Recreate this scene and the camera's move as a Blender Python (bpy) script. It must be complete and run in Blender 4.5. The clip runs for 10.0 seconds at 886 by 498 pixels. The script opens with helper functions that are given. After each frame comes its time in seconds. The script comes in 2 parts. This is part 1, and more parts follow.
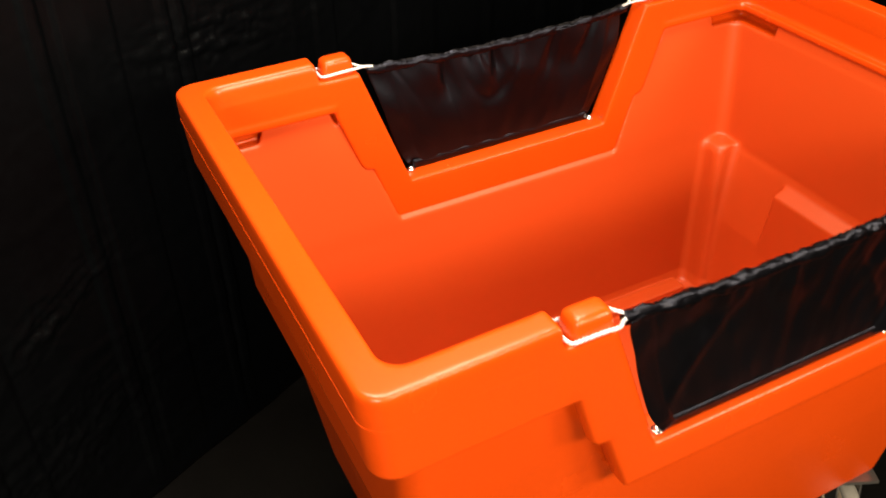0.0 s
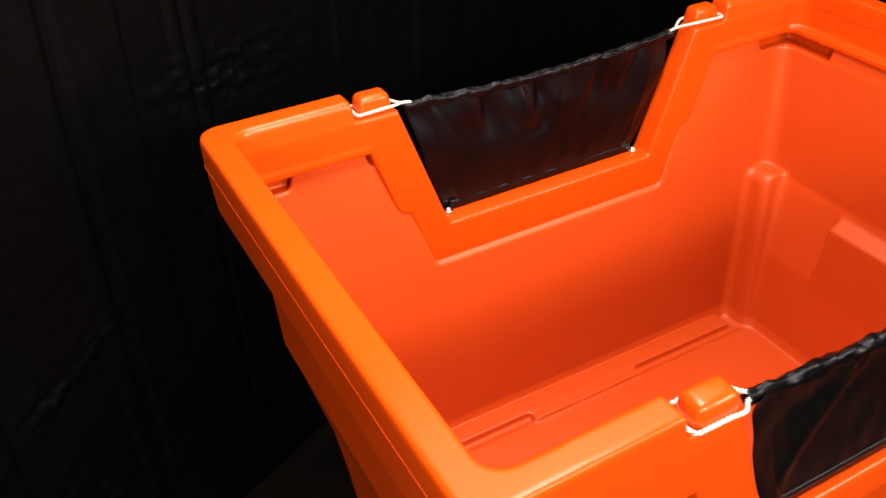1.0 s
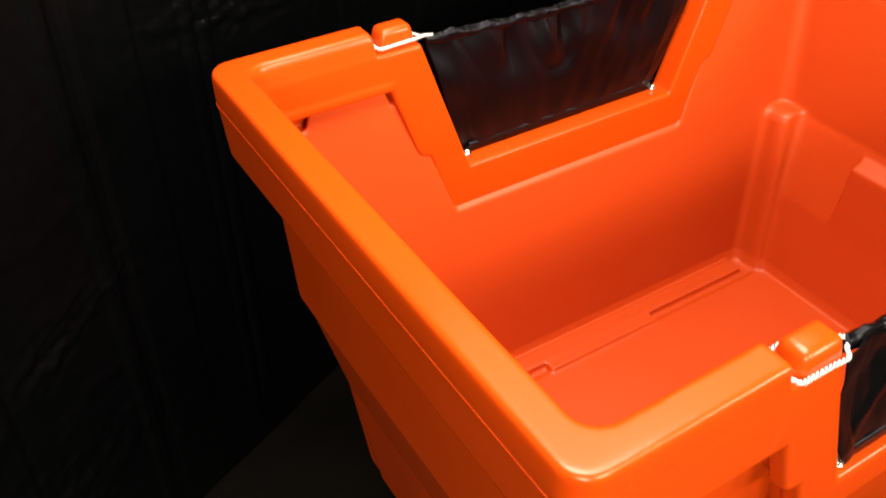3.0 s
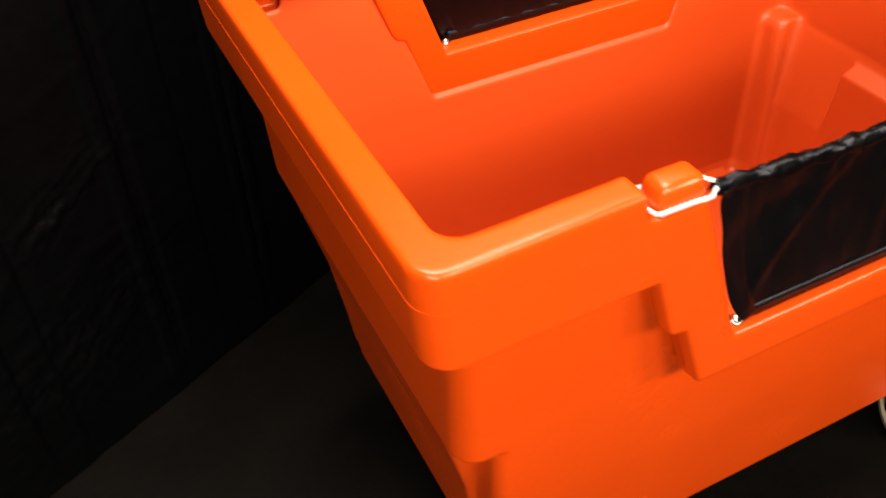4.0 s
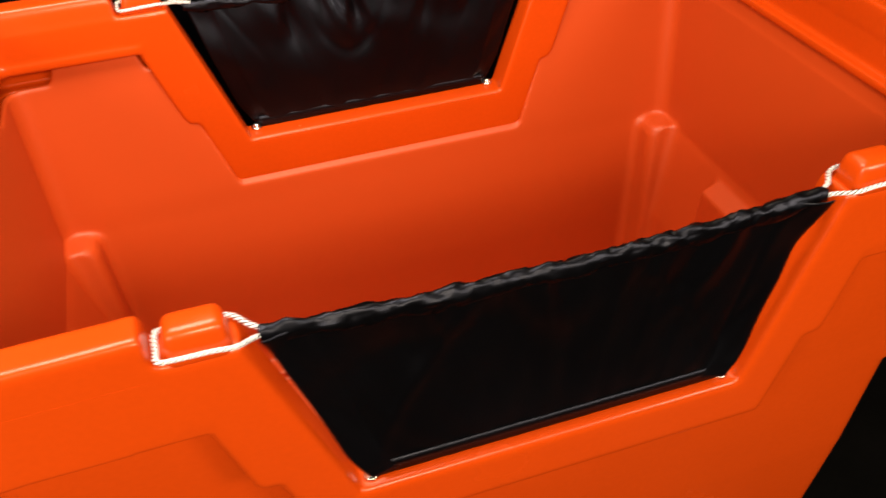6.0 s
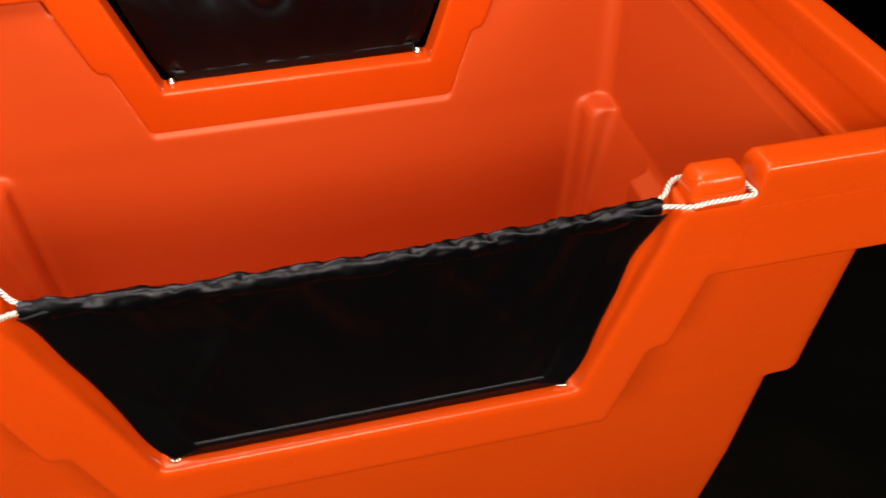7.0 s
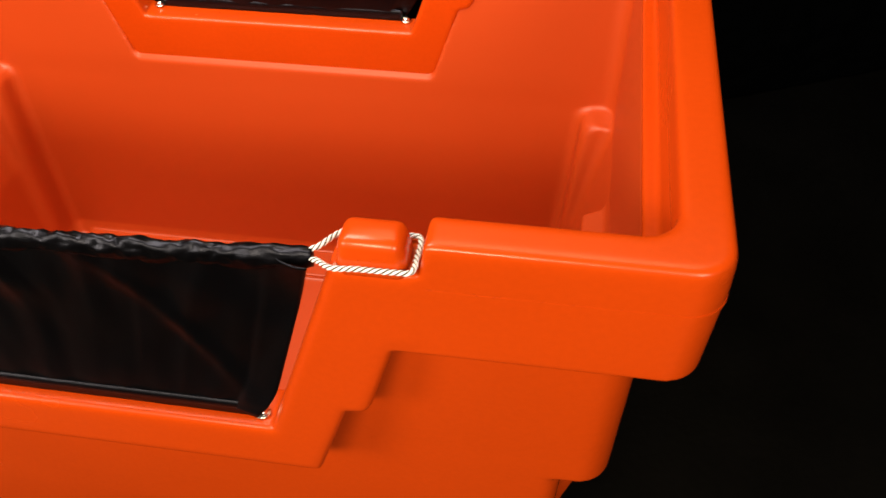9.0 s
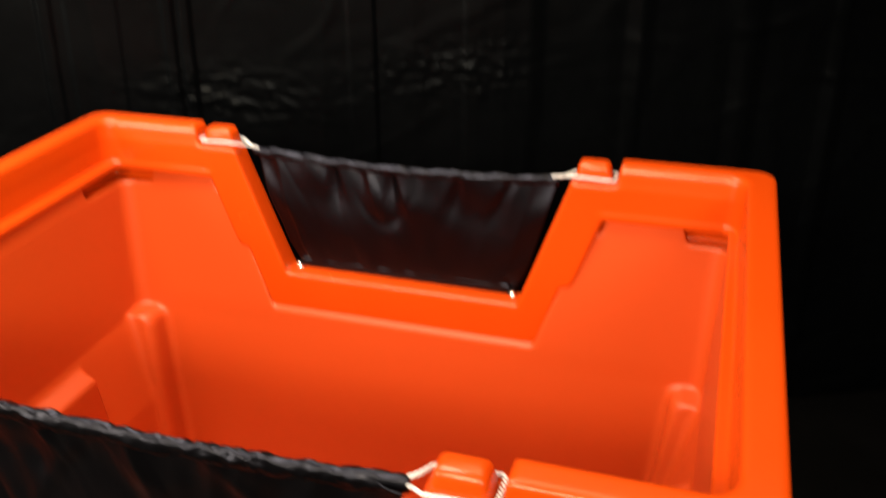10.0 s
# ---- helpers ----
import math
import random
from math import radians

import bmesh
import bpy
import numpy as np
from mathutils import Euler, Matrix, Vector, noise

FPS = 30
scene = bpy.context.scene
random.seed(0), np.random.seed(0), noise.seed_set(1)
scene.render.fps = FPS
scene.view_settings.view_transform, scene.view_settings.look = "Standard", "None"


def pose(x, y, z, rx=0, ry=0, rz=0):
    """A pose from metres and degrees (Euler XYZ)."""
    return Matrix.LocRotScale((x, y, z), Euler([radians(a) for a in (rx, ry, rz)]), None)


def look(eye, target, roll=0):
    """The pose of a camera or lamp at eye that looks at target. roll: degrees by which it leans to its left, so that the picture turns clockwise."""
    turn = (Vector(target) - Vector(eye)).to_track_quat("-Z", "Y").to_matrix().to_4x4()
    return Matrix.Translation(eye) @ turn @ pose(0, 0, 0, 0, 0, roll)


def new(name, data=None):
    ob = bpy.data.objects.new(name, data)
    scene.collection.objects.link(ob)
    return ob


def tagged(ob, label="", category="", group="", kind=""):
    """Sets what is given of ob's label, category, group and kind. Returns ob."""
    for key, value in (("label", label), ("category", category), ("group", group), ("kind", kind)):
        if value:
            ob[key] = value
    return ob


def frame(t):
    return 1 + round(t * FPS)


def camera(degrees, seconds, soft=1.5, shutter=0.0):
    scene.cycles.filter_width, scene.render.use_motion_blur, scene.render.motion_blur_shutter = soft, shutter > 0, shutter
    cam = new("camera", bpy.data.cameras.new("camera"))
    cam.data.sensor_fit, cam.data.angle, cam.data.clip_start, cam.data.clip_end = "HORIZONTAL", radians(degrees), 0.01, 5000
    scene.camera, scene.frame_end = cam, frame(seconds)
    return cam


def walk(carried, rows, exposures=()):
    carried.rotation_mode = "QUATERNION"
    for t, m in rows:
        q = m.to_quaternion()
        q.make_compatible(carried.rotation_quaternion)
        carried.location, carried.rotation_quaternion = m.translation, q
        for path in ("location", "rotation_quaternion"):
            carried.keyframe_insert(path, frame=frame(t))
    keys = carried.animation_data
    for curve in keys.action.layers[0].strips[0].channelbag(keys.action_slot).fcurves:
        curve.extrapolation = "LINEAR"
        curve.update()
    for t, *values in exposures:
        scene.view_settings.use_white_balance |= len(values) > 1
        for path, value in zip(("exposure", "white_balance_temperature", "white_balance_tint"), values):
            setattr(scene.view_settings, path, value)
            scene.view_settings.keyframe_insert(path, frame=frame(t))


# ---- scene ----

# ---------------------------------------------------------------- camera
cam = camera(52.63, 10.0, shutter=0.5)
ROWS = [
    (0.0, -0.7848, -0.9610, 1.5776, 53.48, 1.68, -27.06),
    (0.5, -0.7961, -0.8577, 1.5646, 54.02, 1.53, -27.83),
    (1.0, -0.8203, -0.7811, 1.5492, 54.32, 1.75, -29.00),
    (1.5, -0.8555, -0.7030, 1.5364, 54.01, 1.32, -30.67),
    (2.0, -0.8878, -0.6340, 1.5486, 52.50, 0.57, -32.19),
    (3.5, -0.8746, -0.7477, 1.4658, 49.80, 1.48, -30.73),
    (4.0, -0.7961, -0.8665, 1.4558, 47.93, 2.12, -26.68),
    (4.5, -0.7150, -0.9519, 1.4452, 48.56, 1.39, -22.00),
    (5.0, -0.5638, -0.9521, 1.4650, 48.96, 1.93, -19.48),
    (5.5, -0.4269, -0.9376, 1.4599, 50.33, 1.63, -19.29),
    (6.0, -0.2861, -0.9473, 1.4376, 51.61, 2.22, -18.38),
    (7.5, 0.0815, -0.9556, 1.4309, 47.09, 0.74, -8.56),
    (8.0, 0.2455, -0.9461, 1.4013, 46.67, 1.73, -2.81),
    (8.5, 0.3759, -0.9255, 1.3991, 46.09, 1.64, 3.09),
    (9.0, 0.4698, -0.8450, 1.4100, 45.69, 1.18, 9.14),
    (9.5, 0.5257, -0.8474, 1.4501, 50.75, 0.78, 14.67),
    (10.0, 0.5026, -0.9504, 1.4656, 63.19, 0.98, 17.40),
]
walk(cam, [(t, pose(*row)) for t, *row in ROWS], exposures=((0.0, 0.08), (3.5, 0.12), (4.6, 0.12), (5.5, -0.44), (7.5, -0.46), (9.2, -0.40), (10.0, -0.08)))

# ---------------------------------------------------------------- light
world = bpy.data.worlds.new("world")
world.use_nodes = True
world.node_tree.nodes["Background"].inputs["Color"].default_value = (0.5, 0.5, 0.52, 1)
world.node_tree.nodes["Background"].inputs["Strength"].default_value = 0.02
scene.world = world


def softbox(eye, target, width, height, power, colour=(1, 0.825, 0.59), spread=180):
    """A studio lamp out of view."""
    data = bpy.data.lights.new("studio_lamp", "AREA")
    data.shape, data.size, data.size_y, data.energy, data.color = "RECTANGLE", width, height, power, colour
    data.spread = radians(spread)
    lamp = new("studio_lamp", data)
    lamp.matrix_world = look(eye, target)
    return lamp


WARM = (1.0, 0.78, 0.48)
softbox((1.6, -2.5, 2.1), (0, 0, 0.5), 0.9, 0.7, 76)
softbox((-1.95, -2.1, 1.8), (-0.2, 0, 0.5), 0.9, 0.9, 84)
softbox((-0.1, -2.4, 2.3), (0, 0.2, 0.7), 1.0, 0.35, 84, WARM)
softbox((-0.45, -0.15, 2.15), (-0.45, 0.1, 0.0), 1.0, 0.6, 28, (1, 0.82, 0.62), 120)
softbox((0.25, 0.45, 2.25), (0.1, 0.0, 0.3), 1.3, 0.7, 5.5, (1.0, 0.72, 0.38), 100)


# ---------------------------------------------------------------- materials
def material(name, colour, rough, metal=0.0, mottle=0.12, scale=6.0, grain=220.0, bump=0.05, bump_scale=None, coat=0.0, specular=0.5, sheen=(1, 1, 1)):
    """A principled material with two scales of colour variation and a fine relief."""
    m = bpy.data.materials.new(name)
    m.use_nodes = True
    nodes, links = m.node_tree.nodes, m.node_tree.links
    shader = nodes["Principled BSDF"]
    place = nodes.new("ShaderNodeTexCoord")
    broad = nodes.new("ShaderNodeTexNoise")
    broad.inputs["Scale"].default_value, broad.inputs["Detail"].default_value = scale, 4
    fine = nodes.new("ShaderNodeTexNoise")
    fine.inputs["Scale"].default_value, fine.inputs["Detail"].default_value = grain, 3
    both = nodes.new("ShaderNodeMath")
    both.operation = "ADD"
    half = nodes.new("ShaderNodeMath")
    half.operation, half.inputs[1].default_value = "MULTIPLY", 0.5
    ramp = nodes.new("ShaderNodeMapRange")
    ramp.inputs["From Min"].default_value, ramp.inputs["From Max"].default_value = 0.3, 0.7
    ramp.inputs["To Min"].default_value, ramp.inputs["To Max"].default_value = 1 - mottle, 1 + mottle
    tint = nodes.new("ShaderNodeVectorMath")
    tint.operation = "SCALE"
    tint.inputs[0].default_value = colour
    for noise_node in (broad, fine):
        links.new(place.outputs["Object"], noise_node.inputs["Vector"])
    links.new(broad.outputs["Fac"], both.inputs[0])
    links.new(fine.outputs["Fac"], both.inputs[1])
    links.new(both.outputs[0], half.inputs[0])
    links.new(half.outputs[0], ramp.inputs["Value"])
    links.new(ramp.outputs[0], tint.inputs["Scale"])
    links.new(tint.outputs[0], shader.inputs["Base Color"])
    gloss = nodes.new("ShaderNodeMapRange")
    gloss.inputs["From Min"].default_value, gloss.inputs["From Max"].default_value = 0.3, 0.7
    gloss.inputs["To Min"].default_value, gloss.inputs["To Max"].default_value = rough * 0.88, min(1, rough * 1.12)
    links.new(broad.outputs["Fac"], gloss.inputs["Value"])
    links.new(gloss.outputs[0], shader.inputs["Roughness"])
    relief = nodes.new("ShaderNodeBump")
    relief.inputs["Strength"].default_value, relief.inputs["Distance"].default_value = bump, 0.002
    links.new(fine.outputs["Fac"], relief.inputs["Height"])
    links.new(relief.outputs[0], shader.inputs["Normal"])
    shader.inputs["Metallic"].default_value = metal
    shader.inputs["Coat Weight"].default_value = coat
    shader.inputs["Specular IOR Level"].default_value = specular
    shader.inputs["Specular Tint"].default_value = (*sheen, 1)
    return m


ORANGE = material("orange_polyethylene", (0.50, 0.0500, 0.0024), 0.25, mottle=0.05, grain=160, bump=0.015, specular=0.36)
ORANGE_BODY = material("orange_polyethylene_tub", (0.50, 0.0500, 0.0024), 0.25, mottle=0.05, grain=160, bump=0.015, specular=0.36)


def matt_inside(m, colour, rough):
    """Faces turned inward or up get a less saturated orange and more roughness."""
    nodes, links = m.node_tree.nodes, m.node_tree.links
    shader = nodes["Principled BSDF"]
    place, skin = nodes.new("ShaderNodeTexCoord"), nodes.new("ShaderNodeNewGeometry")
    flat, cross, tip = nodes.new("ShaderNodeVectorMath"), nodes.new("ShaderNodeVectorMath"), nodes.new("ShaderNodeSeparateXYZ")
    flat.operation, flat.inputs[1].default_value = "MULTIPLY", (-1, -1, 0)
    cross.operation = "DOT_PRODUCT"
    links.new(place.outputs["Object"], flat.inputs[0])
    links.new(flat.outputs[0], cross.inputs[0])
    links.new(skin.outputs["Normal"], cross.inputs[1])
    links.new(skin.outputs["Normal"], tip.inputs[0])
    rise = nodes.new("ShaderNodeMath")
    rise.operation, rise.inputs[1].default_value = "MULTIPLY_ADD", 0.3
    links.new(tip.outputs["Z"], rise.inputs[0])
    links.new(cross.outputs["Value"], rise.inputs[2])
    mask = nodes.new("ShaderNodeMapRange")
    mask.inputs["From Min"].default_value, mask.inputs["From Max"].default_value = 0.04, 0.14
    links.new(rise.outputs[0], mask.inputs["Value"])
    for socket, value, kind in (("Base Color", (*colour, 1), "RGBA"), ("Roughness", rough, "FLOAT"), ("Specular IOR Level", 0.46, "FLOAT")):
        mix = nodes.new("ShaderNodeMix")
        mix.data_type = kind
        ends = [p for p in mix.inputs if p.type == ("RGBA" if kind == "RGBA" else "VALUE")]
        ends = ends[-2:]
        if shader.inputs[socket].links:
            links.new(shader.inputs[socket].links[0].from_socket, ends[0])
        else:
            ends[0].default_value = shader.inputs[socket].default_value
        ends[1].default_value = value
        links.new(mask.outputs[0], mix.inputs["Factor"])
        links.new([p for p in mix.outputs if p.type == ("RGBA" if kind == "RGBA" else "VALUE")][0], shader.inputs[socket])


matt_inside(ORANGE_BODY, (0.47, 0.056, 0.0076), 0.42)
NYLON = material("black_nylon", (0.0008, 0.0007, 0.0010), 0.36, mottle=0.2, grain=900, bump=0.12, specular=0.30, sheen=(0.60, 0.67, 1.0))
SHEET = material("black_sheet", (0.0009, 0.0011, 0.0015), 0.34, mottle=0.25, scale=2.5, grain=60, bump=0.15, specular=0.075, sheen=(0.74, 0.84, 1.0))
FLOOR = material("black_floor", (0.0022, 0.0022, 0.0024), 0.42, mottle=0.3, scale=5, grain=55, bump=0.4, specular=0.10)
STEEL = material("bright_steel", (0.75, 0.75, 0.74), 0.18, metal=1.0, mottle=0.05)
DARK_STEEL = material("zinc_steel", (0.30, 0.30, 0.31), 0.32, metal=0.9)
WHEEL = material("beige_plastic", (0.5, 0.42, 0.33), 0.4, mottle=0.1)
RUBBER = material("grey_tread", (0.16, 0.16, 0.155), 0.35)
PLASTER = material("dark_plaster", (0.05, 0.05, 0.05), 0.9)


CORD = material("white_braid", (0.76, 0.82, 0.92), 0.7, mottle=0.08, grain=900, bump=0.2)
TRACER = material("dark_tracer", (0.05, 0.035, 0.03), 0.8, mottle=0.2, grain=900)


# ---------------------------------------------------------------- mesh tools
def part(name, bm, mat, parent=None, label="", smooth=True):
    """One mesh object from a bmesh, under a thing or a part."""
    mesh = bpy.data.meshes.new(name)
    bmesh.ops.recalc_face_normals(bm, faces=bm.faces)
    bm.to_mesh(mesh)
    bm.free()
    for f in mesh.polygons:
        f.use_smooth = smooth
    mesh.materials.append(mat)
    ob = new(name, mesh)
    ob.parent = parent
    if label:
        tagged(ob, label)
    return ob


def loft(bm, loops):
    """A closed solid through loops of equally many points, capped at both ends."""
    rings = [[bm.verts.new(p) for p in loop] for loop in loops]
    for a, b in zip(rings, rings[1:]):
        for i in range(len(a)):
            j = (i + 1) % len(a)
            bm.faces.new((a[i], a[j], b[j], b[i]))
    for ring in (rings[0], rings[-1]):
        bm.faces.new(ring)
    return rings


def prism_y(bm, outline, y0, y1):
    """A plate with an outline in x and z, from y0 to y1."""
    loft(bm, [[(x, y, z) for x, z in outline] for y in (y0, y1)])


def block(bm, x0, x1, y0, y1, z0, z1):
    loft(bm, [[(x0, y0, z), (x1, y0, z), (x1, y1, z), (x0, y1, z)] for z in (z0, z1)])


def arc(cx, cy, r, a0, a1, n=6):
    return [(cx + r * math.cos(radians(a0 + (a1 - a0) * i / n)), cy + r * math.sin(radians(a0 + (a1 - a0) * i / n))) for i in range(n + 1)]


def mirrored(outline):
    """The outline of the right half, from top to bottom, with its mirror image."""
    return outline + [(-x, z) for x, z in reversed(outline)]


def inset(outline, d):
    """The outline drawn in by d, with mitred corners."""
    made, n = [], len(outline)
    area = sum(outline[i][0] * outline[(i + 1) % n][1] - outline[(i + 1) % n][0] * outline[i][1] for i in range(n))
    d = d if area > 0 else -d
    for i in range(n):
        p, q, r = (Vector(outline[(i + k) % n]) for k in (-1, 0, 1))
        a, b = (q - p).normalized(), (r - q).normalized()
        m = Vector((-a.y - b.y, a.x + b.x)).normalized()
        made.append(tuple(q + m * d / max(0.5, m.dot(Vector((-a.y, a.x))))))
    return made


def bevelled(ob, width, segments=3, angle=35):
    mod = ob.modifiers.new("bevel", "BEVEL")
    mod.width, mod.segments, mod.limit_method, mod.angle_limit = width, segments, "ANGLE", radians(angle)
    return ob


# ---------------------------------------------------------------- the room
GROUND = 0.0
TOP = 0.92          # height of the cord ends above the floor; the tub is drawn from there


def steps(length, near, fine, coarse):
    """Places along a sheet, closer together within the stretch that is passed near by."""
    made, at = [], 0.0
    while at < length:
        made.append(at)
        at += fine if near[0] <= at < near[1] else coarse
    return made + [length]


def crumple(s, h, seed, zone):
    """Sharp crossing creases inside a patch: its middle, its reach, the slope along which the creases run and their depth."""
    mid, high, wide, tall, slope, depth = zone
    weight = math.exp(-((s - mid) / wide) ** 2 - ((h - high - slope * (s - mid)) / tall) ** 2)
    if weight < 0.02:
        return 0.0
    along, over = s + slope * h, h - slope * s
    ridge = max(0.0, 1 - 5.5 * abs(noise.noise((along * 9, over * 52, seed))))
    ridge += 0.6 * max(0.0, 1 - 5 * abs(noise.noise((along * 26, over * 24, seed + 3))))
    return depth * weight * ridge + 0.5 * depth * weight * noise.noise((along * 14, over * 36, seed + 7))


def drape(name, start, way, length, height, seed, label, near, zones=(), told=()):
    """A hanging black sheet with pleats and creases, lying on the floor at its foot."""
    bm = bmesh.new()
    across = Vector((-way[1], way[0], 0))
    rng = random.Random(int(seed))
    pleats, at = [], 0.1
    while at < length:
        wide = rng.choice((0.03, 0.055, 0.06, 0.16))
        pleats.append((at, wide, rng.uniform(0.004, 0.010), rng.uniform(-0.03, 0.03)))
        at += wide + rng.uniform(0.05, 0.28)
    if told:
        pleats = [p for p in pleats if not 2.25 < p[0] < 3.05] + list(told)
    rise = lambda d: min(1.0, max(0.0, d / 0.005))
    rows = []
    for h in steps(height, (0.0, 1.25), 0.0065 if zones else 0.02, 0.06):
        row = []
        for s in steps(length, near, 0.0045, 0.016):
            fold = 0.35 * (0.020 * abs(noise.noise((s * 4.2 + seed, h * 0.22, 0))) ** 0.6 + 0.007 * abs(noise.noise((s * 13 + seed, h * 0.5, 4))))
            crease = 0.004 * (1 - min(1, abs(noise.noise((s * 2.6 + h * 3.2, h * 5.3 - s * 2.5, seed + 9))) * 9)) * max(0.0, noise.noise((s * 1.3, h * 1.1, seed + 2)) + 0.3)
            ripple = 0.010 * abs(noise.noise((s * 5 + h * 5, h * 13 - s * 4, seed + 5))) * max(0.15, 1 - h / 0.6)
            lean = s + 0.004 * noise.noise((s * 2, h * 4, seed))
            fold -= min(1.0, h / 0.2) * sum(a * min(rise(lean - p - k * (h - 0.9)), rise(p + k * (h - 0.9) + w - lean)) for p, w, a, k in pleats if p - 0.12 < s < p + w + 0.12)
            crease += sum(crumple(s, h, seed + 20, zone) for zone in zones)
            off = fold - crease - ripple
            row.append(bm.verts.new((start[0] + way[0] * s + across.x * off, start[1] + way[1] * s + across.y * off, h + GROUND)))
        rows.append(row)
    for a, b in zip(rows, rows[1:]):
        for i in range(len(a) - 1):
            bm.faces.new((a[i], a[i + 1], b[i + 1], b[i]))
    ob = part(name, bm, SHEET)
    thick = ob.modifiers.new("thickness", "SOLIDIFY")
    thick.thickness = 0.002
    return tagged(ob, label, "backdrop", kind="structure")


WAY = Vector((0.43, 0.2, 0)).normalized()
FOOT = Vector((-1.17, 0.3, 0))
drape("wall_back", FOOT - WAY * 2.2, WAY, 5.4, 2.9, 3.0, "black plastic backdrop sheet with hanging folds", (2.0, 3.6),
      ((2.98, 0.92, 0.17, 0.055, -0.10, 0.0055), (2.53, 0.57, 0.12, 0.05, 0.45, 0.006), (2.46, 0.26, 0.22, 0.12, 0.3, 0.005), (3.45, 0.95, 0.2, 0.06, 0.05, 0.004)),
      ((2.624, 0.031, 0.007, 0.03), (2.676, 0.104, 0.005, 0.03), (2.862, 0.025, 0.006, 0.02), (2.893, 0.026, 0.008, 0.02), (2.31, 0.11, 0.005, 0.02)))
CORNER = FOOT + WAY * 3.15
drape("wall_side", CORNER, Vector((0.42, -0.91, 0)).normalized(), 4.2, 2.9, 11.0, "black plastic backdrop sheet with hanging folds", (0.2, 1.8))

bm = bmesh.new()
n = 140
grid = [[bm.verts.new((-4 + 8 * i / n, -4 + 8 * k / n, 0.0025 * noise.noise((i * 0.9, k * 0.9, 0)) - 0.003)) for i in range(n + 1)] for k in range(n + 1)]
for a, b in zip(grid, grid[1:]):
    for i in range(n):
        bm.faces.new((a[i], a[i + 1], b[i + 1], b[i]))
tagged(part("floor", bm, FLOOR), "black plastic sheet spread over the floor", "floor", kind="structure")

for name, box in (("wall_west", (-4.1, -4, -4, 4, 0, 3.1)), ("wall_south", (-4, 4, -4.1, -4, 0, 3.1)), ("wall_east", (4, 4.1, -4, 4, 0, 3.1)), ("wall_north", (-4, 4, 4, 4.1, 0, 3.1)), ("ceiling", (-4, 4, -4, 4, 3.1, 3.2))):
    bm = bmesh.new()
    block(bm, *box)
    tagged(part(name, bm, PLASTER, smooth=False), "plain dark studio " + ("ceiling" if name == "ceiling" else "wall"), "wall", kind="structure")

# ---------------------------------------------------------------- the cart
cart = new("bulk_cart")
tagged(cart, "orange moulded plastic bulk cart with notched sides on casters", "cart")

RX, RY = 0.599, 0.3880        # outside of the rim
IX, IY = 0.557, 0.348        # its opening
RIM = 0.036                  # top of the rim above the cord ends


def plan(x, y, cut_x, cut_y, r, cut, soft):
    """A quarter-symmetric plan: a rectangle with rounded corners, or with corners cut back by a step."""
    if cut:
        s = min(0.018, cut_x / 2)
        q = 0.021 if soft else s
        bend = lambda cx, cy, a0, a1: [(cx + s * math.cos(radians(a0 + (a1 - a0) * i / 3)), cy + q * math.sin(radians(a0 + (a1 - a0) * i / 3))) for i in range(4)]
        quarter = bend(x - s, y - cut_y - q, 0, 90) + bend(x - cut_x + s, y - cut_y + q, 270, 180) + arc(x - cut_x - r * 0.6, y - r * 0.6, r * 0.6, 0, 90, 5)
    else:
        quarter = arc(x - r, y - r, r, 0, 90, 13)
    left = [(-a, b) for a, b in reversed(quarter)]
    upper = quarter + left
    return upper + [(-a, -b) for a, b in upper]


def droop(x, y):
    """How far the moulding hangs at its one sagging corner."""
    return 0.006 * min(1, max(0, (-x - 0.33) / 0.24)) * min(1, max(0, (0.1 - y) / 0.45))


def settled(bm):
    """Lifted to its height, with the slight droop of one corner."""
    for v in bm.verts:
        v.co.z += TOP - droop(v.co.x, v.co.y)
    bmesh.ops.recalc_face_normals(bm, faces=bm.faces)
    return bm


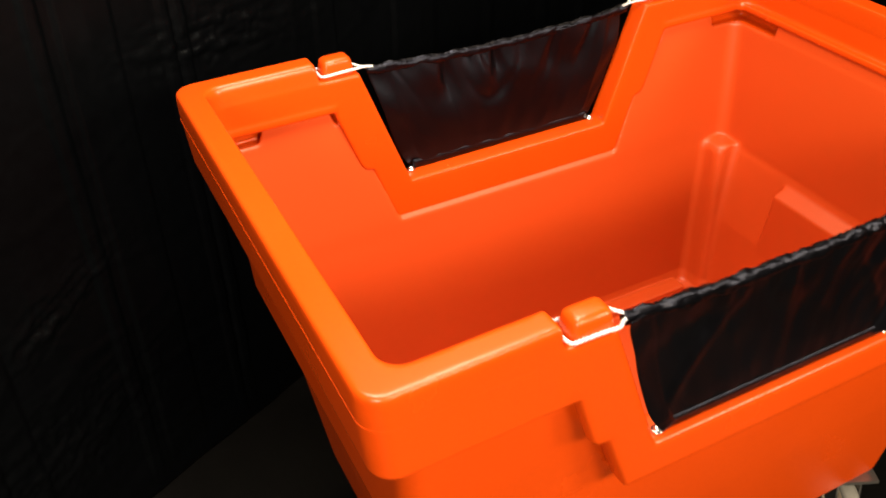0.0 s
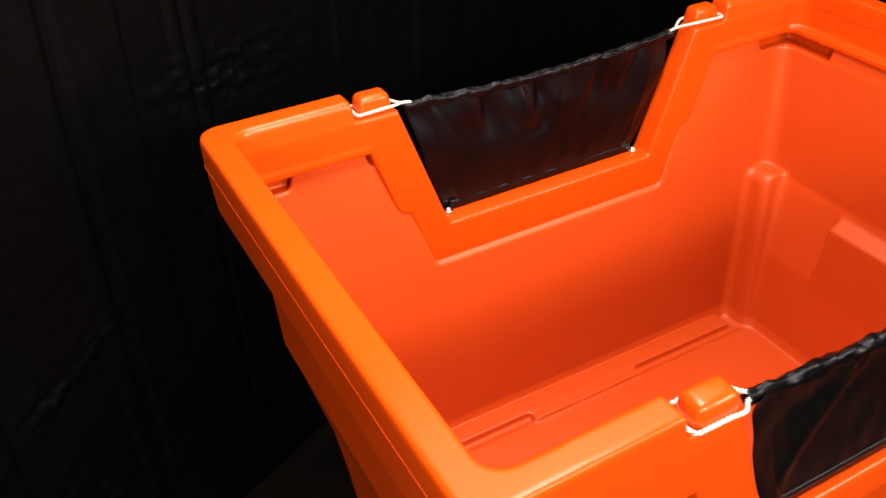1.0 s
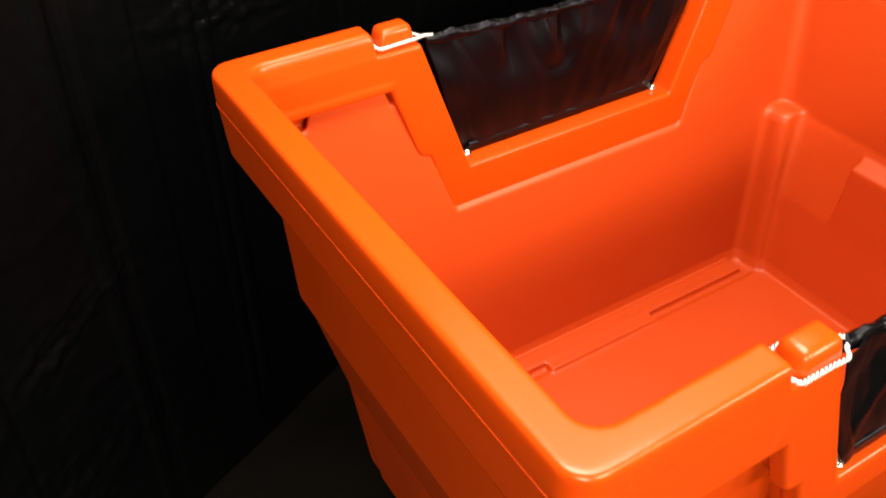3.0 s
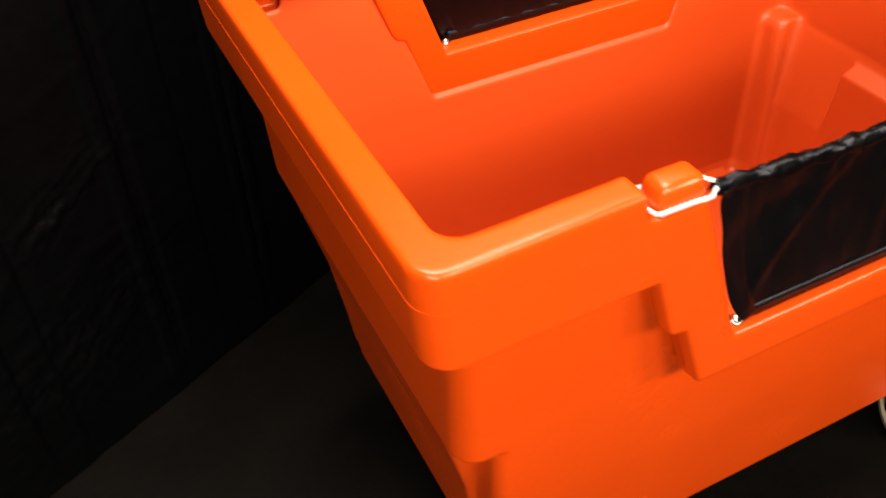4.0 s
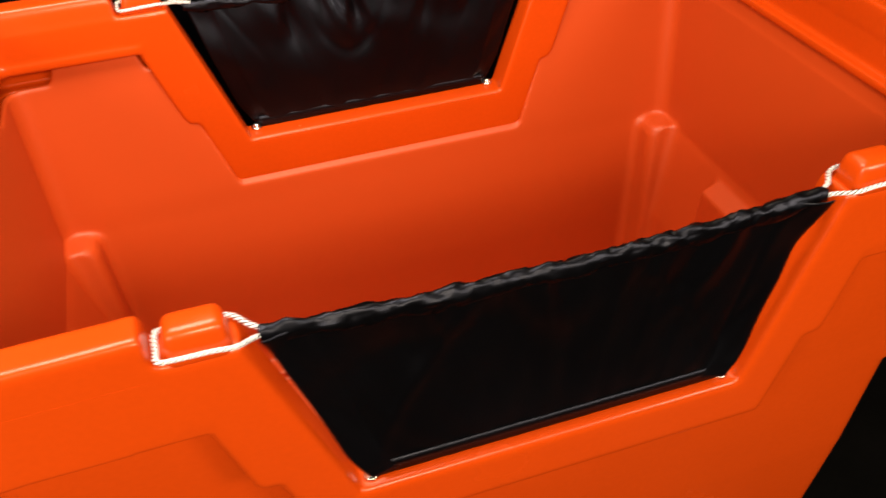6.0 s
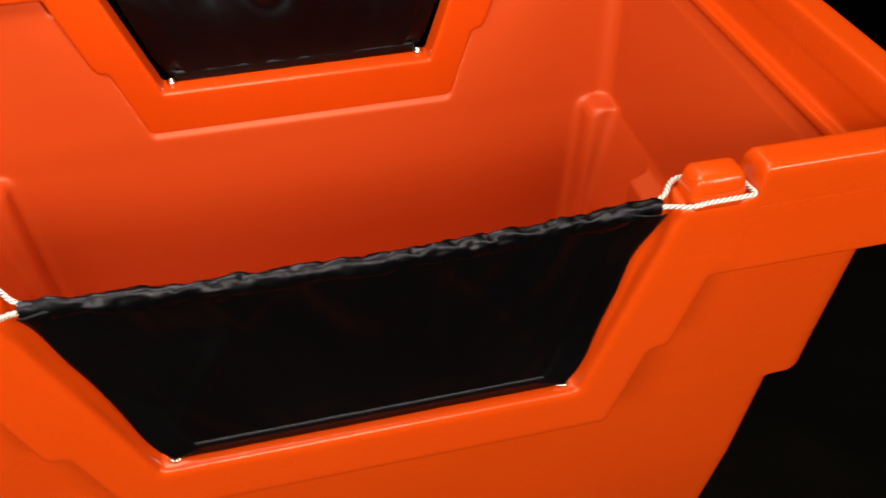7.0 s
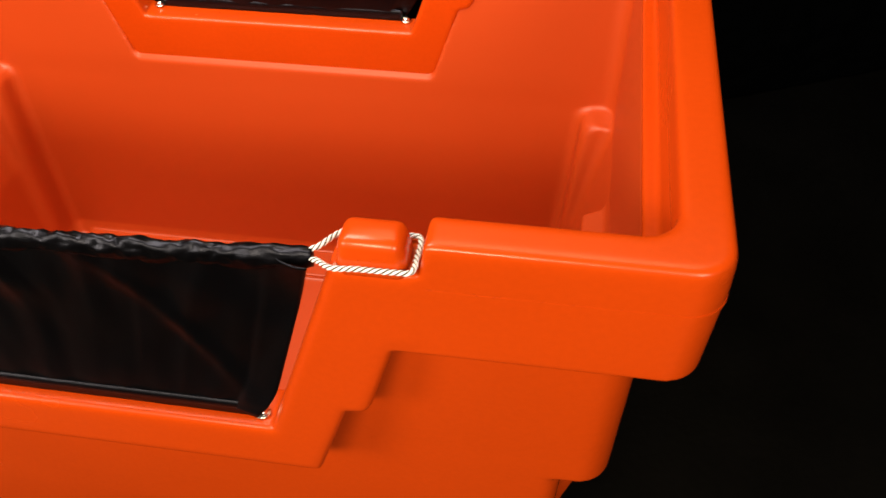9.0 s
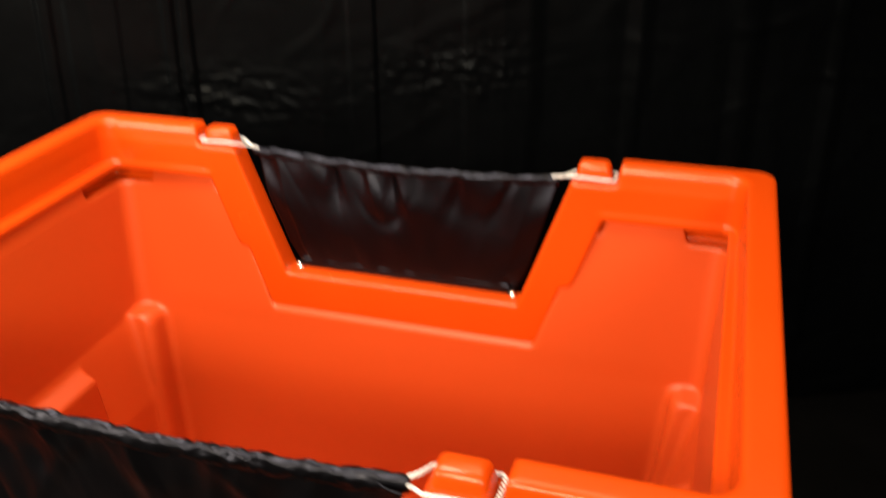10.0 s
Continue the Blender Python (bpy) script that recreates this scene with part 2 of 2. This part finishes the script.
def tub_meshes():
    """The cup with its walls and floor, and the rim with the bands round the notches."""
    bm, rim = bmesh.new(), bmesh.new()
    wall = 0.009
    # lower cup: outside down, inside up
    # height, half length, half width, how far the corner is cut back, whether it is
    outer = [(-0.293, 0.5448, 0.3400, 0, 0), (-0.335, 0.543, 0.3370, 0, 0), (-0.336, 0.541, 0.3368, 0.044, 1), (-0.51, 0.499, 0.324, 0.012, 1), (-0.750, 0.467, 0.301, 0.004, 1), (-0.768, 0.455, 0.290, 0.004, 1)]
    inner = [(-0.681, 0.446, 0.270, 0.014, 1), (-0.676, 0.460, 0.284, 0.015, 1), (-0.655, 0.468, 0.294, 0.016, 1), (-0.50, 0.489, 0.313, 0.019, 1), (-0.350, 0.530, 0.3265, 0.046, 1), (-0.339, 0.534, 0.3276, 0.044, 1), (-0.334, 0.534, 0.3280, 0.032, 1), (-0.331, 0.534, 0.3282, 0, 0), (-0.306, 0.5352, 0.3298, 0, 0)]
    loops = []
    for side, levels in ((0, outer), (1, inner)):
        for z, x, y, cut_x, cut in levels:
            loops.append([(a, b, z) for a, b in plan(x, y, cut_x, 0.051 if z > -0.4 else 0.062, 0.034 if side == 0 else 0.026, cut, side == 1)])
    rings = [[bm.verts.new(p) for p in loop] for loop in loops]
    order = rings[:len(outer)]
    for a, b in zip(order, order[1:]):
        for i in range(len(a)):
            j = (i + 1) % len(a)
            bm.faces.new((a[i], a[j], b[j], b[i]))
    bm.faces.new(order[-1])
    inside = rings[len(outer):]
    for a, b in zip(inside, inside[1:]):
        for i in range(len(a)):
            j = (i + 1) % len(a)
            bm.faces.new((a[i], a[j], b[j], b[i]))
    bm.faces.new(inside[0])
    a, b = inside[-1], order[0]
    for i in range(len(a)):
        j = (i + 1) % len(a)
        bm.faces.new((a[i], a[j], b[j], b[i]))

    for sx in (1, -1):
        def c_ring(x, y, r, ix, iy, ir, arm, z):
            out = [(arm, -y)] + arc(x - r, -y + r, r, 270, 360, 8) + arc(x - r, y - r, r, 0, 90, 8) + [(arm, y)]
            inn = [(arm, iy)] + arc(ix - ir, iy - ir, ir, 90, 0, 8) + arc(ix - ir, -iy + ir, ir, 0, -90, 8) + [(arm, -iy)]
            return [(sx * a, b, z) for a, b in out + inn]
        # upper walls at each end: a C in plan, its arms ending inside the bands
        def c_plan(z, arm):
            k = (-0.08 - z) / 0.22
            x, y = 0.5515 - 0.007 * k, 0.360 - 0.0207 * k
            out = [(arm, -y)] + arc(x - 0.034, -y + 0.034, 0.034, 270, 360, 6) + arc(x - 0.034, y - 0.034, 0.034, 0, 90, 6) + [(arm, y)]
            x, y = x - wall, y - wall
            inn = [(arm, y)] + arc(x - 0.026, y - 0.026, 0.026, 90, 0, 6) + arc(x - 0.026, -y + 0.026, 0.026, 0, -90, 6) + [(arm, -y)]
            return [(sx * a, b, z) for a, b in out + inn]
        loft(bm, [c_plan(z, arm) for z, arm in ((-0.305, 0.245), (-0.193, 0.283), (-0.184, 0.286), (-0.176, 0.2970), (-0.083, 0.3305))])
        # closed floor of the pockets
        loft(rim, [c_ring(0.580, 0.377, 0.02, 0.5500, 0.3555, 0.02, 0.335, z) for z in (-0.091, -0.084)])
        # wall tops between the corner pockets
        loft(bm, [[(sx * a, b, z) for a, b in ((f, -0.25 + g), (f + 0.009, -0.25 + g), (f + 0.009, 0.25 - g), (f, 0.25 - g))] for z, f, g in ((-0.10, 0.5425, 0.0), (-0.045, 0.5465, 0.010))])
        for sy in (1, -1):
            loft(bm, [[(sx * a, sy * b, z) for a, b in ((d, y), (c, y), (c, y + 0.009), (d - 0.0045, y + 0.009))] for z, c, y, d in ((-0.095, 0.487, 0.3500, 0.3440), (-0.055, 0.474, 0.3530, 0.3572), (-0.035, 0.470, 0.3545, 0.3562))])
        # rim at each end: a C with a wide top, a ledge inside and a skirt outside
        loft(rim, [c_ring(RX - 0.0038, RY - 0.0006, 0.032, IX - 0.002, IY - 0.0065, 0.03, 0.360, -0.046), c_ring(RX, RY, 0.032, IX, IY - 0.0052, 0.03, 0.360, 0.003)])
        loft(rim, [c_ring(RX - e, RY - e, 0.032 - e, IX + i, IY - 0.005 + j, 0.03, 0.367 + g, z) for z, e, i, j, g in ((0.0, 0, -0.001, 0, 0), (RIM - 0.010, 0, 0, 0.004, 0.003), (RIM - 0.0035, 0.0010, 0.001, 0.007, 0.0045), (RIM - 0.001, 0.0028, 0.002, 0.009, 0.006), (RIM, 0.0055, 0.004, 0.011, 0.008))])
        loft(rim, [c_ring(RX - 0.007, RY - 0.001, 0.032, 0.574, 0.371, 0.012, 0.325, -0.090), c_ring(RX - 0.0025, RY - 0.0004, 0.032, 0.570, 0.368, 0.012, 0.325, -0.03)])
        loft(rim, [c_ring(0.575, 0.372, 0.026, 0.5395, 0.3395, 0.012, 0.345, -0.056), c_ring(0.575, 0.372, 0.026, 0.5395, 0.3395, 0.012, 0.345, -0.043)])
        # block in the middle of each end
        loft(bm, [[(sx * a, b, z) for a, b in ((f, -0.122 - g), (e, -0.122 - g), (e, 0.122 + g), (f, 0.122 + g))] for z, f, e, g in ((-0.55, 0.484, 0.487, 0.004), (-0.372, 0.497, 0.529, 0.0), (-0.352, 0.533, 0.536, 0.0))])

    # bands round the notches
    top = [(0.215, -0.228), (0.2965, 0.003), (0.372, 0.003)]
    outside = top + [(0.372, -0.085), (0.343, -0.088), (0.3150, -0.180), (0.309, -0.186), (0.2925, -0.188), (0.2555, -0.295)]
    inside = top + [(0.372, -0.040), (0.356, -0.040), (0.311, -0.172), (0.304, -0.183), (0.289, -0.187), (0.2464, -0.312)]
    for s in (1, -1):
        shapes = ((outside, 0.010, 0.3880), (outside, 0.0045, 0.3870), (outside, 0.001, 0.3838), (outside, 0, 0.3780), (outside, 0, 0.363), (inside, 0, 0.363), (inside, 0, 0.3415), (inside, 0.0012, 0.3385), (inside, 0.004, 0.3375))
        loops = [[(x, s * (y + (0.020 * (z + 0.3) - 0.0014 if o is inside else 0)), z) for x, z in inset(mirrored(o), d)] for o, d, y in shapes]
        loft(rim, loops)
        # low step on the floor beside each wall, and the ribs along it
        block(bm, -0.42, 0.42, *sorted((s * 0.246, s * 0.282)), -0.70, -0.667)
        block(bm, -0.10, 0.16, *sorted((s * 0.224, s * 0.250)), -0.70, -0.668)
    # raised middle of the floor
    block(bm, -0.462, 0.462, -0.228, 0.228, -0.70, -0.675)
    return settled(bm), settled(rim)


for name, bm, mat, label in zip(("tub", "rim"), tub_meshes(), (ORANGE_BODY, ORANGE), ("orange moulded tub, matt inside", "glossy orange rim with bands round the notches")):
    shell = part(name, bm, mat, cart, label)
    fuse = shell.modifiers.new("fuse", "REMESH")
    fuse.mode, fuse.voxel_size, fuse.use_smooth_shade = "VOXEL", 0.0028 if name == "tub" else 0.0023, True
    soften = shell.modifiers.new("soften", "SMOOTH")
    soften.factor, soften.iterations = 0.5, 13 if name == "tub" else 13


for sx in (1, -1):
    path = [(0.372, -RY)] + arc(RX - 0.032, -RY + 0.032, 0.032, 270, 360, 8) + arc(RX - 0.032, RY - 0.032, 0.032, 0, 90, 8) + [(0.372, RY)]
    bm = bmesh.new()
    loft(bm, [[(sx * (x + e * nx), y + e * ny, TOP - 0.010 + h - droop(sx * x, y)) for e, h in ((-0.004, -0.0010), (0.0, -0.0007), (0.0, 0.0007), (-0.004, 0.0010))] for x, y, nx, ny in [(x, y, *(Vector((max(0, x - RX + 0.032), math.copysign(max(0, abs(y) - RY + 0.032), y)))).normalized()) for x, y in path]])
    part("moulding_seam", bm, ORANGE, cart, smooth=False)


def cleat(sx, sy):
    """The moulded knob that the cord hooks round."""
    bm = bmesh.new()
    loft(bm, [[(sx * x, sy * y, z + TOP) for x, y in ((a + i, 0.351 + i), (b - i, 0.351 + i), (b - i, 0.3885 - i), (a + i, 0.3885 - i))] for z, a, b, i in ((-0.006, 0.302, 0.359, 0), (0.010, 0.302, 0.358, 0.0), (0.0330, 0.303, 0.357, 0.003))])
    return bevelled(part("cleat", bm, ORANGE, cart), 0.0085, 4)


def rope(points, r, pitch=0.0165):
    """A laid cord of three strands along a smooth line, with a dark tracer in the grooves."""
    pts = [Vector(p) for p in points]
    line = []
    for i in range(len(pts) - 1):
        a, b, c, d = pts[max(i - 1, 0)], pts[i], pts[i + 1], pts[min(i + 2, len(pts) - 1)]
        n = max(2, int((c - b).length / 0.0006))
        for k in range(n):
            u = k / n
            line.append(0.5 * (2 * b + (c - a) * u + (2 * a - 5 * b + 4 * c - d) * u * u + (3 * b - a - 3 * c + d) * u ** 3))
    line.append(pts[-1])
    for _ in range(12):
        line = [line[0]] + [(line[i - 1] + 2 * line[i] + line[i + 1]) / 4 for i in range(1, len(line) - 1)] + [line[-1]]
    bm = bmesh.new()
    sides, run, rings = 24, 0.0, []
    up = Vector((0, 0, 1))
    for i, p in enumerate(line):
        way = (line[min(i + 1, len(line) - 1)] - line[max(i - 1, 0)]).normalized()
        u = way.cross(up).normalized()
        v = u.cross(way)
        run += (p - line[i - 1]).length if i else 0
        turn = 2 * math.pi * run / pitch
        rings.append([bm.verts.new(p + r * (1 + 0.15 * math.cos(3 * w)) * (u * math.cos(w + turn) + v * math.sin(w + turn))) for w in [2 * math.pi * k / sides for k in range(sides)]])
    for a, b in zip(rings, rings[1:]):
        for k in range(sides):
            f = bm.faces.new((a[k], a[(k + 1) % sides], b[(k + 1) % sides], b[k]))
            f.material_index = 1 if k % 8 in (3, 4, 5) else 0
    bm.faces.new(rings[0])
    bm.faces.new(rings[-1])
    return bm


def cord(sx, sy, parent):
    """Elastic cord from the casing round the cleat and back."""
    e = 0 if sy > 0 else 0.006
    pts = [(0.262 + e, 0.3740, -0.005), (0.278 + e, 0.3775, -0.002), (0.300, 0.3905, 0.0045), (0.320, 0.391, 0.0065), (0.350, 0.391, 0.007), (0.3625, 0.390, 0.008), (0.3635, 0.372, 0.011), (0.3625, 0.350, 0.011), (0.350, 0.3475, 0.011), (0.320, 0.3475, 0.012), (0.300, 0.350, 0.011), (0.278 + e, 0.3675, 0.003), (0.262 + e, 0.3715, -0.002)]
    rise = 0.0 if sy > 0 else 0.003
    ob = part("elastic_cord", rope([(sx * x, sy * y, z + (rise if y > 0.375 or x < 0.29 else -rise) + TOP) for x, y, z in pts], 0.0021), CORD, parent, "white elastic cord with dark tracer marks")
    ob.data.materials.append(TRACER)
    return ob


def flap(sy, seed, slack):
    """Fabric gate across the notch: a gathered casing above, a taut sheet, a hem below."""
    bm = bmesh.new()
    wide = 0.273 if sy > 0 else 0.280
    lift = 0.0 if sy > 0 else 0.005
    nu, nv = 150, 60
    rows = []
    for k in range(nv + 1):
        v = k / nv
        row = []
        for i in range(nu + 1):
            u = 2 * i / nu - 1
            half = wide - (wide - 0.213) * v - 0.012 * max(0, (v - 0.78) / 0.22) ** 2
            x = u * half
            z = lift * (1 - v) - 0.004 - 0.012 * (1 - u * u) * (1 - v) - 0.217 * v
            hang = (1 - v) ** 0.8
            swag = 0.008 * slack * math.exp(-((v - 0.30 - 0.10 * noise.noise((x * 7, seed, 3))) / 0.13) ** 2) * noise.noise((x * 11 + seed * 3, 0.5, seed))
            pull = 0.020 * noise.noise((x * 8.0 + seed - 2.2 * u * v, v * 0.8, seed + 3)) * hang
            smile = 0.5 - 90 * (x + 0.03) ** 2
            ridge = 0.0035 * math.exp(-((v - smile) / 0.07) ** 2) * max(0, 1 - ((x + 0.03) / 0.065) ** 2) * (slack == 1)
            wedge = sum(a * max(0, 1 - abs(x - c - k * v) / (0.008 + 0.05 * v)) * math.exp(-((v - 0.2) / 0.2) ** 2) for a, c, k in ((0.010, -0.125, 0.02), (0.012, -0.02, 0.03), (-0.008, -0.06, 0.05), (0.007, 0.11, -0.05), (0.006, 0.2, -0.1))) * (1 if slack == 1 else 0.45)
            rays = wedge + (0.005 if slack == 1 else 0.003) * (1 - min(1, 2.2 * abs(noise.noise((x * 15 * (1 + 0.7 * v) + seed, v * 0.6, seed + 6))))) ** 2 * math.exp(-v * 2.6)
            dart = sum(0.0030 * math.exp(-((c * u - 0.95 + 0.72 * (1 - v)) / 0.05) ** 2) * min(1, 4 * v * (1 - v)) for c in (1, -1)) if slack != 1 else 0
            strip = min(1, max(0, (abs(u) - 0.86) / 0.012)) * 0.0015 + max(0, abs(u) - 0.86) * 0.045
            pucker = 0.005 * noise.noise((x * 34 + seed, v * 2.2, seed)) * math.exp(-v * 5)
            crumple = 0.003 * noise.noise((x * 24 + v * 4 * u, v * 3.2, seed + 7)) * (0.3 + hang)
            edge = 0.014 * math.exp(-(1 - abs(u)) * 10) * math.sin(v * 7 + seed) * (v < 0.95)
            y = 0.3725 + dart + swag + ridge + rays + strip + 0.45 * pull + pucker + crumple + (0.2 if slack == 1 else 0.08) * edge - 0.008 * math.sin(v * math.pi)
            row.append(bm.verts.new((x, sy * y, z + TOP)))
        rows.append(row)
    for a, b in zip(rows, rows[1:]):
        for i in range(nu):
            bm.faces.new((a[i], a[i + 1], b[i + 1], b[i]))
    gate = new("fabric_flap")
    tagged(gate, "black nylon flap tied across the notch of the orange cart", "flap", "flaps on the cart")
    sheet = part("sheet", bm, NYLON, gate)
    thick = sheet.modifiers.new("thickness", "SOLIDIFY")
    thick.thickness, thick.offset = 0.0012, 0

    bm = bmesh.new()
    rings = []
    for i in range(401):
        u = 2 * i / 400 - 1
        x = u * wide
        lump = 0.8 if slack == 1 else 1.0
        sag = 0.012 * (1 - u * u)
        r = (0.0072 if slack == 1 else 0.0090) + 0.0022 * lump * noise.noise((x * 36, seed, 2)) + 0.0006 * noise.noise((x * 120, seed, 5))
        ring = []
        for a in range(18):
            w = 2 * math.pi * a / 18
            rr = r + 0.0060 * lump * (abs(noise.noise((x * 34 + 2.2 * math.sin(w), math.cos(w) * 0.9 + seed, math.sin(w) * 1.1))) - 0.22) - 0.0018 * (abs(noise.noise((x * 80 - 2 * math.cos(w), seed, math.sin(w)))) - 0.2)
            ring.append((x + 0.002 * noise.noise((x * 70, a * 0.5, seed)), sy * (0.3725 + 0.75 * rr * math.cos(w)), TOP + lift - 0.007 - sag + 1.15 * rr * math.sin(w) + 0.0015 * noise.noise((x * 45, seed, 8))))
        rings.append(ring)
    loft(bm, rings)
    part("casing", bm, NYLON, gate, "gathered black casing")
    bm = bmesh.new()
    loft(bm, [[(x, sy * y, TOP + z + 0.0007 * noise.noise((x * 60, seed, z * 90))) for y, z in ((0.3708, -0.2275), (0.3745, -0.2275), (0.3743, -0.2150), (0.3728, -0.2100), (0.3722, -0.2100), (0.3710, -0.2150))] for x in [-0.196 + 0.392 * i / 80 for i in range(81)]])
    part("hem", bm, NYLON, gate)
    for sx in (1, -1):
        at = Matrix.Translation((sx * 0.2015, sy * 0.3705, TOP - 0.2245))
        bm = bmesh.new()
        bmesh.ops.create_uvsphere(bm, u_segments=16, v_segments=8, radius=0.0062, matrix=at @ Matrix.Translation((0, 0, 0.001)) @ Matrix.Diagonal((1, 1, 0.75, 1)))
        screw = part("screw", bm, STEEL, gate, "bright steel dome screw")
        bm = bmesh.new()
        bmesh.ops.create_cone(bm, cap_ends=True, segments=20, radius1=0.0088, radius2=0.0080, depth=0.002, matrix=at @ Matrix.Translation((0, 0, -0.001)))
        part("washer", bm, STEEL, screw)
    return gate


for sy in (1, -1):
    gate = flap(sy, *((2.3, 1.0) if sy > 0 else (7.1, 0.75)))
    for sx in (1, -1):
        cleat(sx, sy)
        cord(sx, sy, gate)


def caster(x, y, turn):
    """Swivel caster: plate, fork, tyre, disc wheel and hub."""
    hub = Matrix.Translation((x, y, 0)) @ pose(0, 0, 0, 0, 0, turn)
    r = 0.062
    bm = bmesh.new()
    block(bm, -0.05, 0.05, -0.045, 0.045, 0.150, 0.158)
    bmesh.ops.create_cone(bm, cap_ends=True, segments=24, radius1=0.030, radius2=0.034, depth=0.018, matrix=Matrix.Translation((0, 0, 0.141)))
    bm.transform(hub)
    body = part("caster", bm, DARK_STEEL, cart, "zinc-plated steel caster with a beige wheel", smooth=False)
    lathe = lambda profile: [[(rad * math.cos(w), off, r + rad * math.sin(w)) for off, rad in profile] for w in [2 * math.pi * i / 40 for i in range(40)]]
    def ring_solid(profile):
        bm = bmesh.new()
        rings = [[bm.verts.new(p) for p in loop] for loop in lathe(profile)]
        for i in range(len(rings)):
            a, b = rings[i], rings[(i + 1) % len(rings)]
            for k in range(len(a)):
                m = (k + 1) % len(a)
                bm.faces.new((a[k], a[m], b[m], b[k]))
        bm.transform(hub @ Matrix.Translation((0.03, 0, 0)))
        return bm
    tyre = part("tyre", ring_solid([(-0.016, 0.049), (-0.016, 0.057), (-0.010, 0.0615), (0.010, 0.0615), (0.016, 0.057), (0.016, 0.049)]), RUBBER, body)
    part("wheel", ring_solid([(-0.014, 0.012), (-0.006, 0.016), (-0.006, 0.042), (-0.0165, 0.045), (-0.0165, 0.0505), (0.0165, 0.0505), (0.0165, 0.045), (0.006, 0.042), (0.006, 0.016), (0.014, 0.012)]), WHEEL, body)
    bm = bmesh.new()
    bmesh.ops.create_cone(bm, cap_ends=True, segments=16, radius1=0.009, radius2=0.009, depth=0.056, matrix=Matrix.Translation((0.03, 0, r)) @ pose(0, 0, 0, 90, 0, 0))
    bm.transform(hub)
    part("axle", bm, STEEL, body)
    for s in (1, -1):
        bm = bmesh.new()
        prism_y(bm, [(0.018, 0.050), (0.042, 0.050), (0.046, 0.080), (0.034, 0.136), (-0.03, 0.136), (-0.02, 0.110)], s * 0.021, s * 0.0245)
        bm.transform(hub)
        part("fork", bm, DARK_STEEL, body, smooth=False)


for x, y, turn in ((0.425, -0.258, -114), (-0.36, -0.225, 45), (0.39, 0.235, 30), (-0.345, 0.225, 35)):
    caster(x, y, turn)
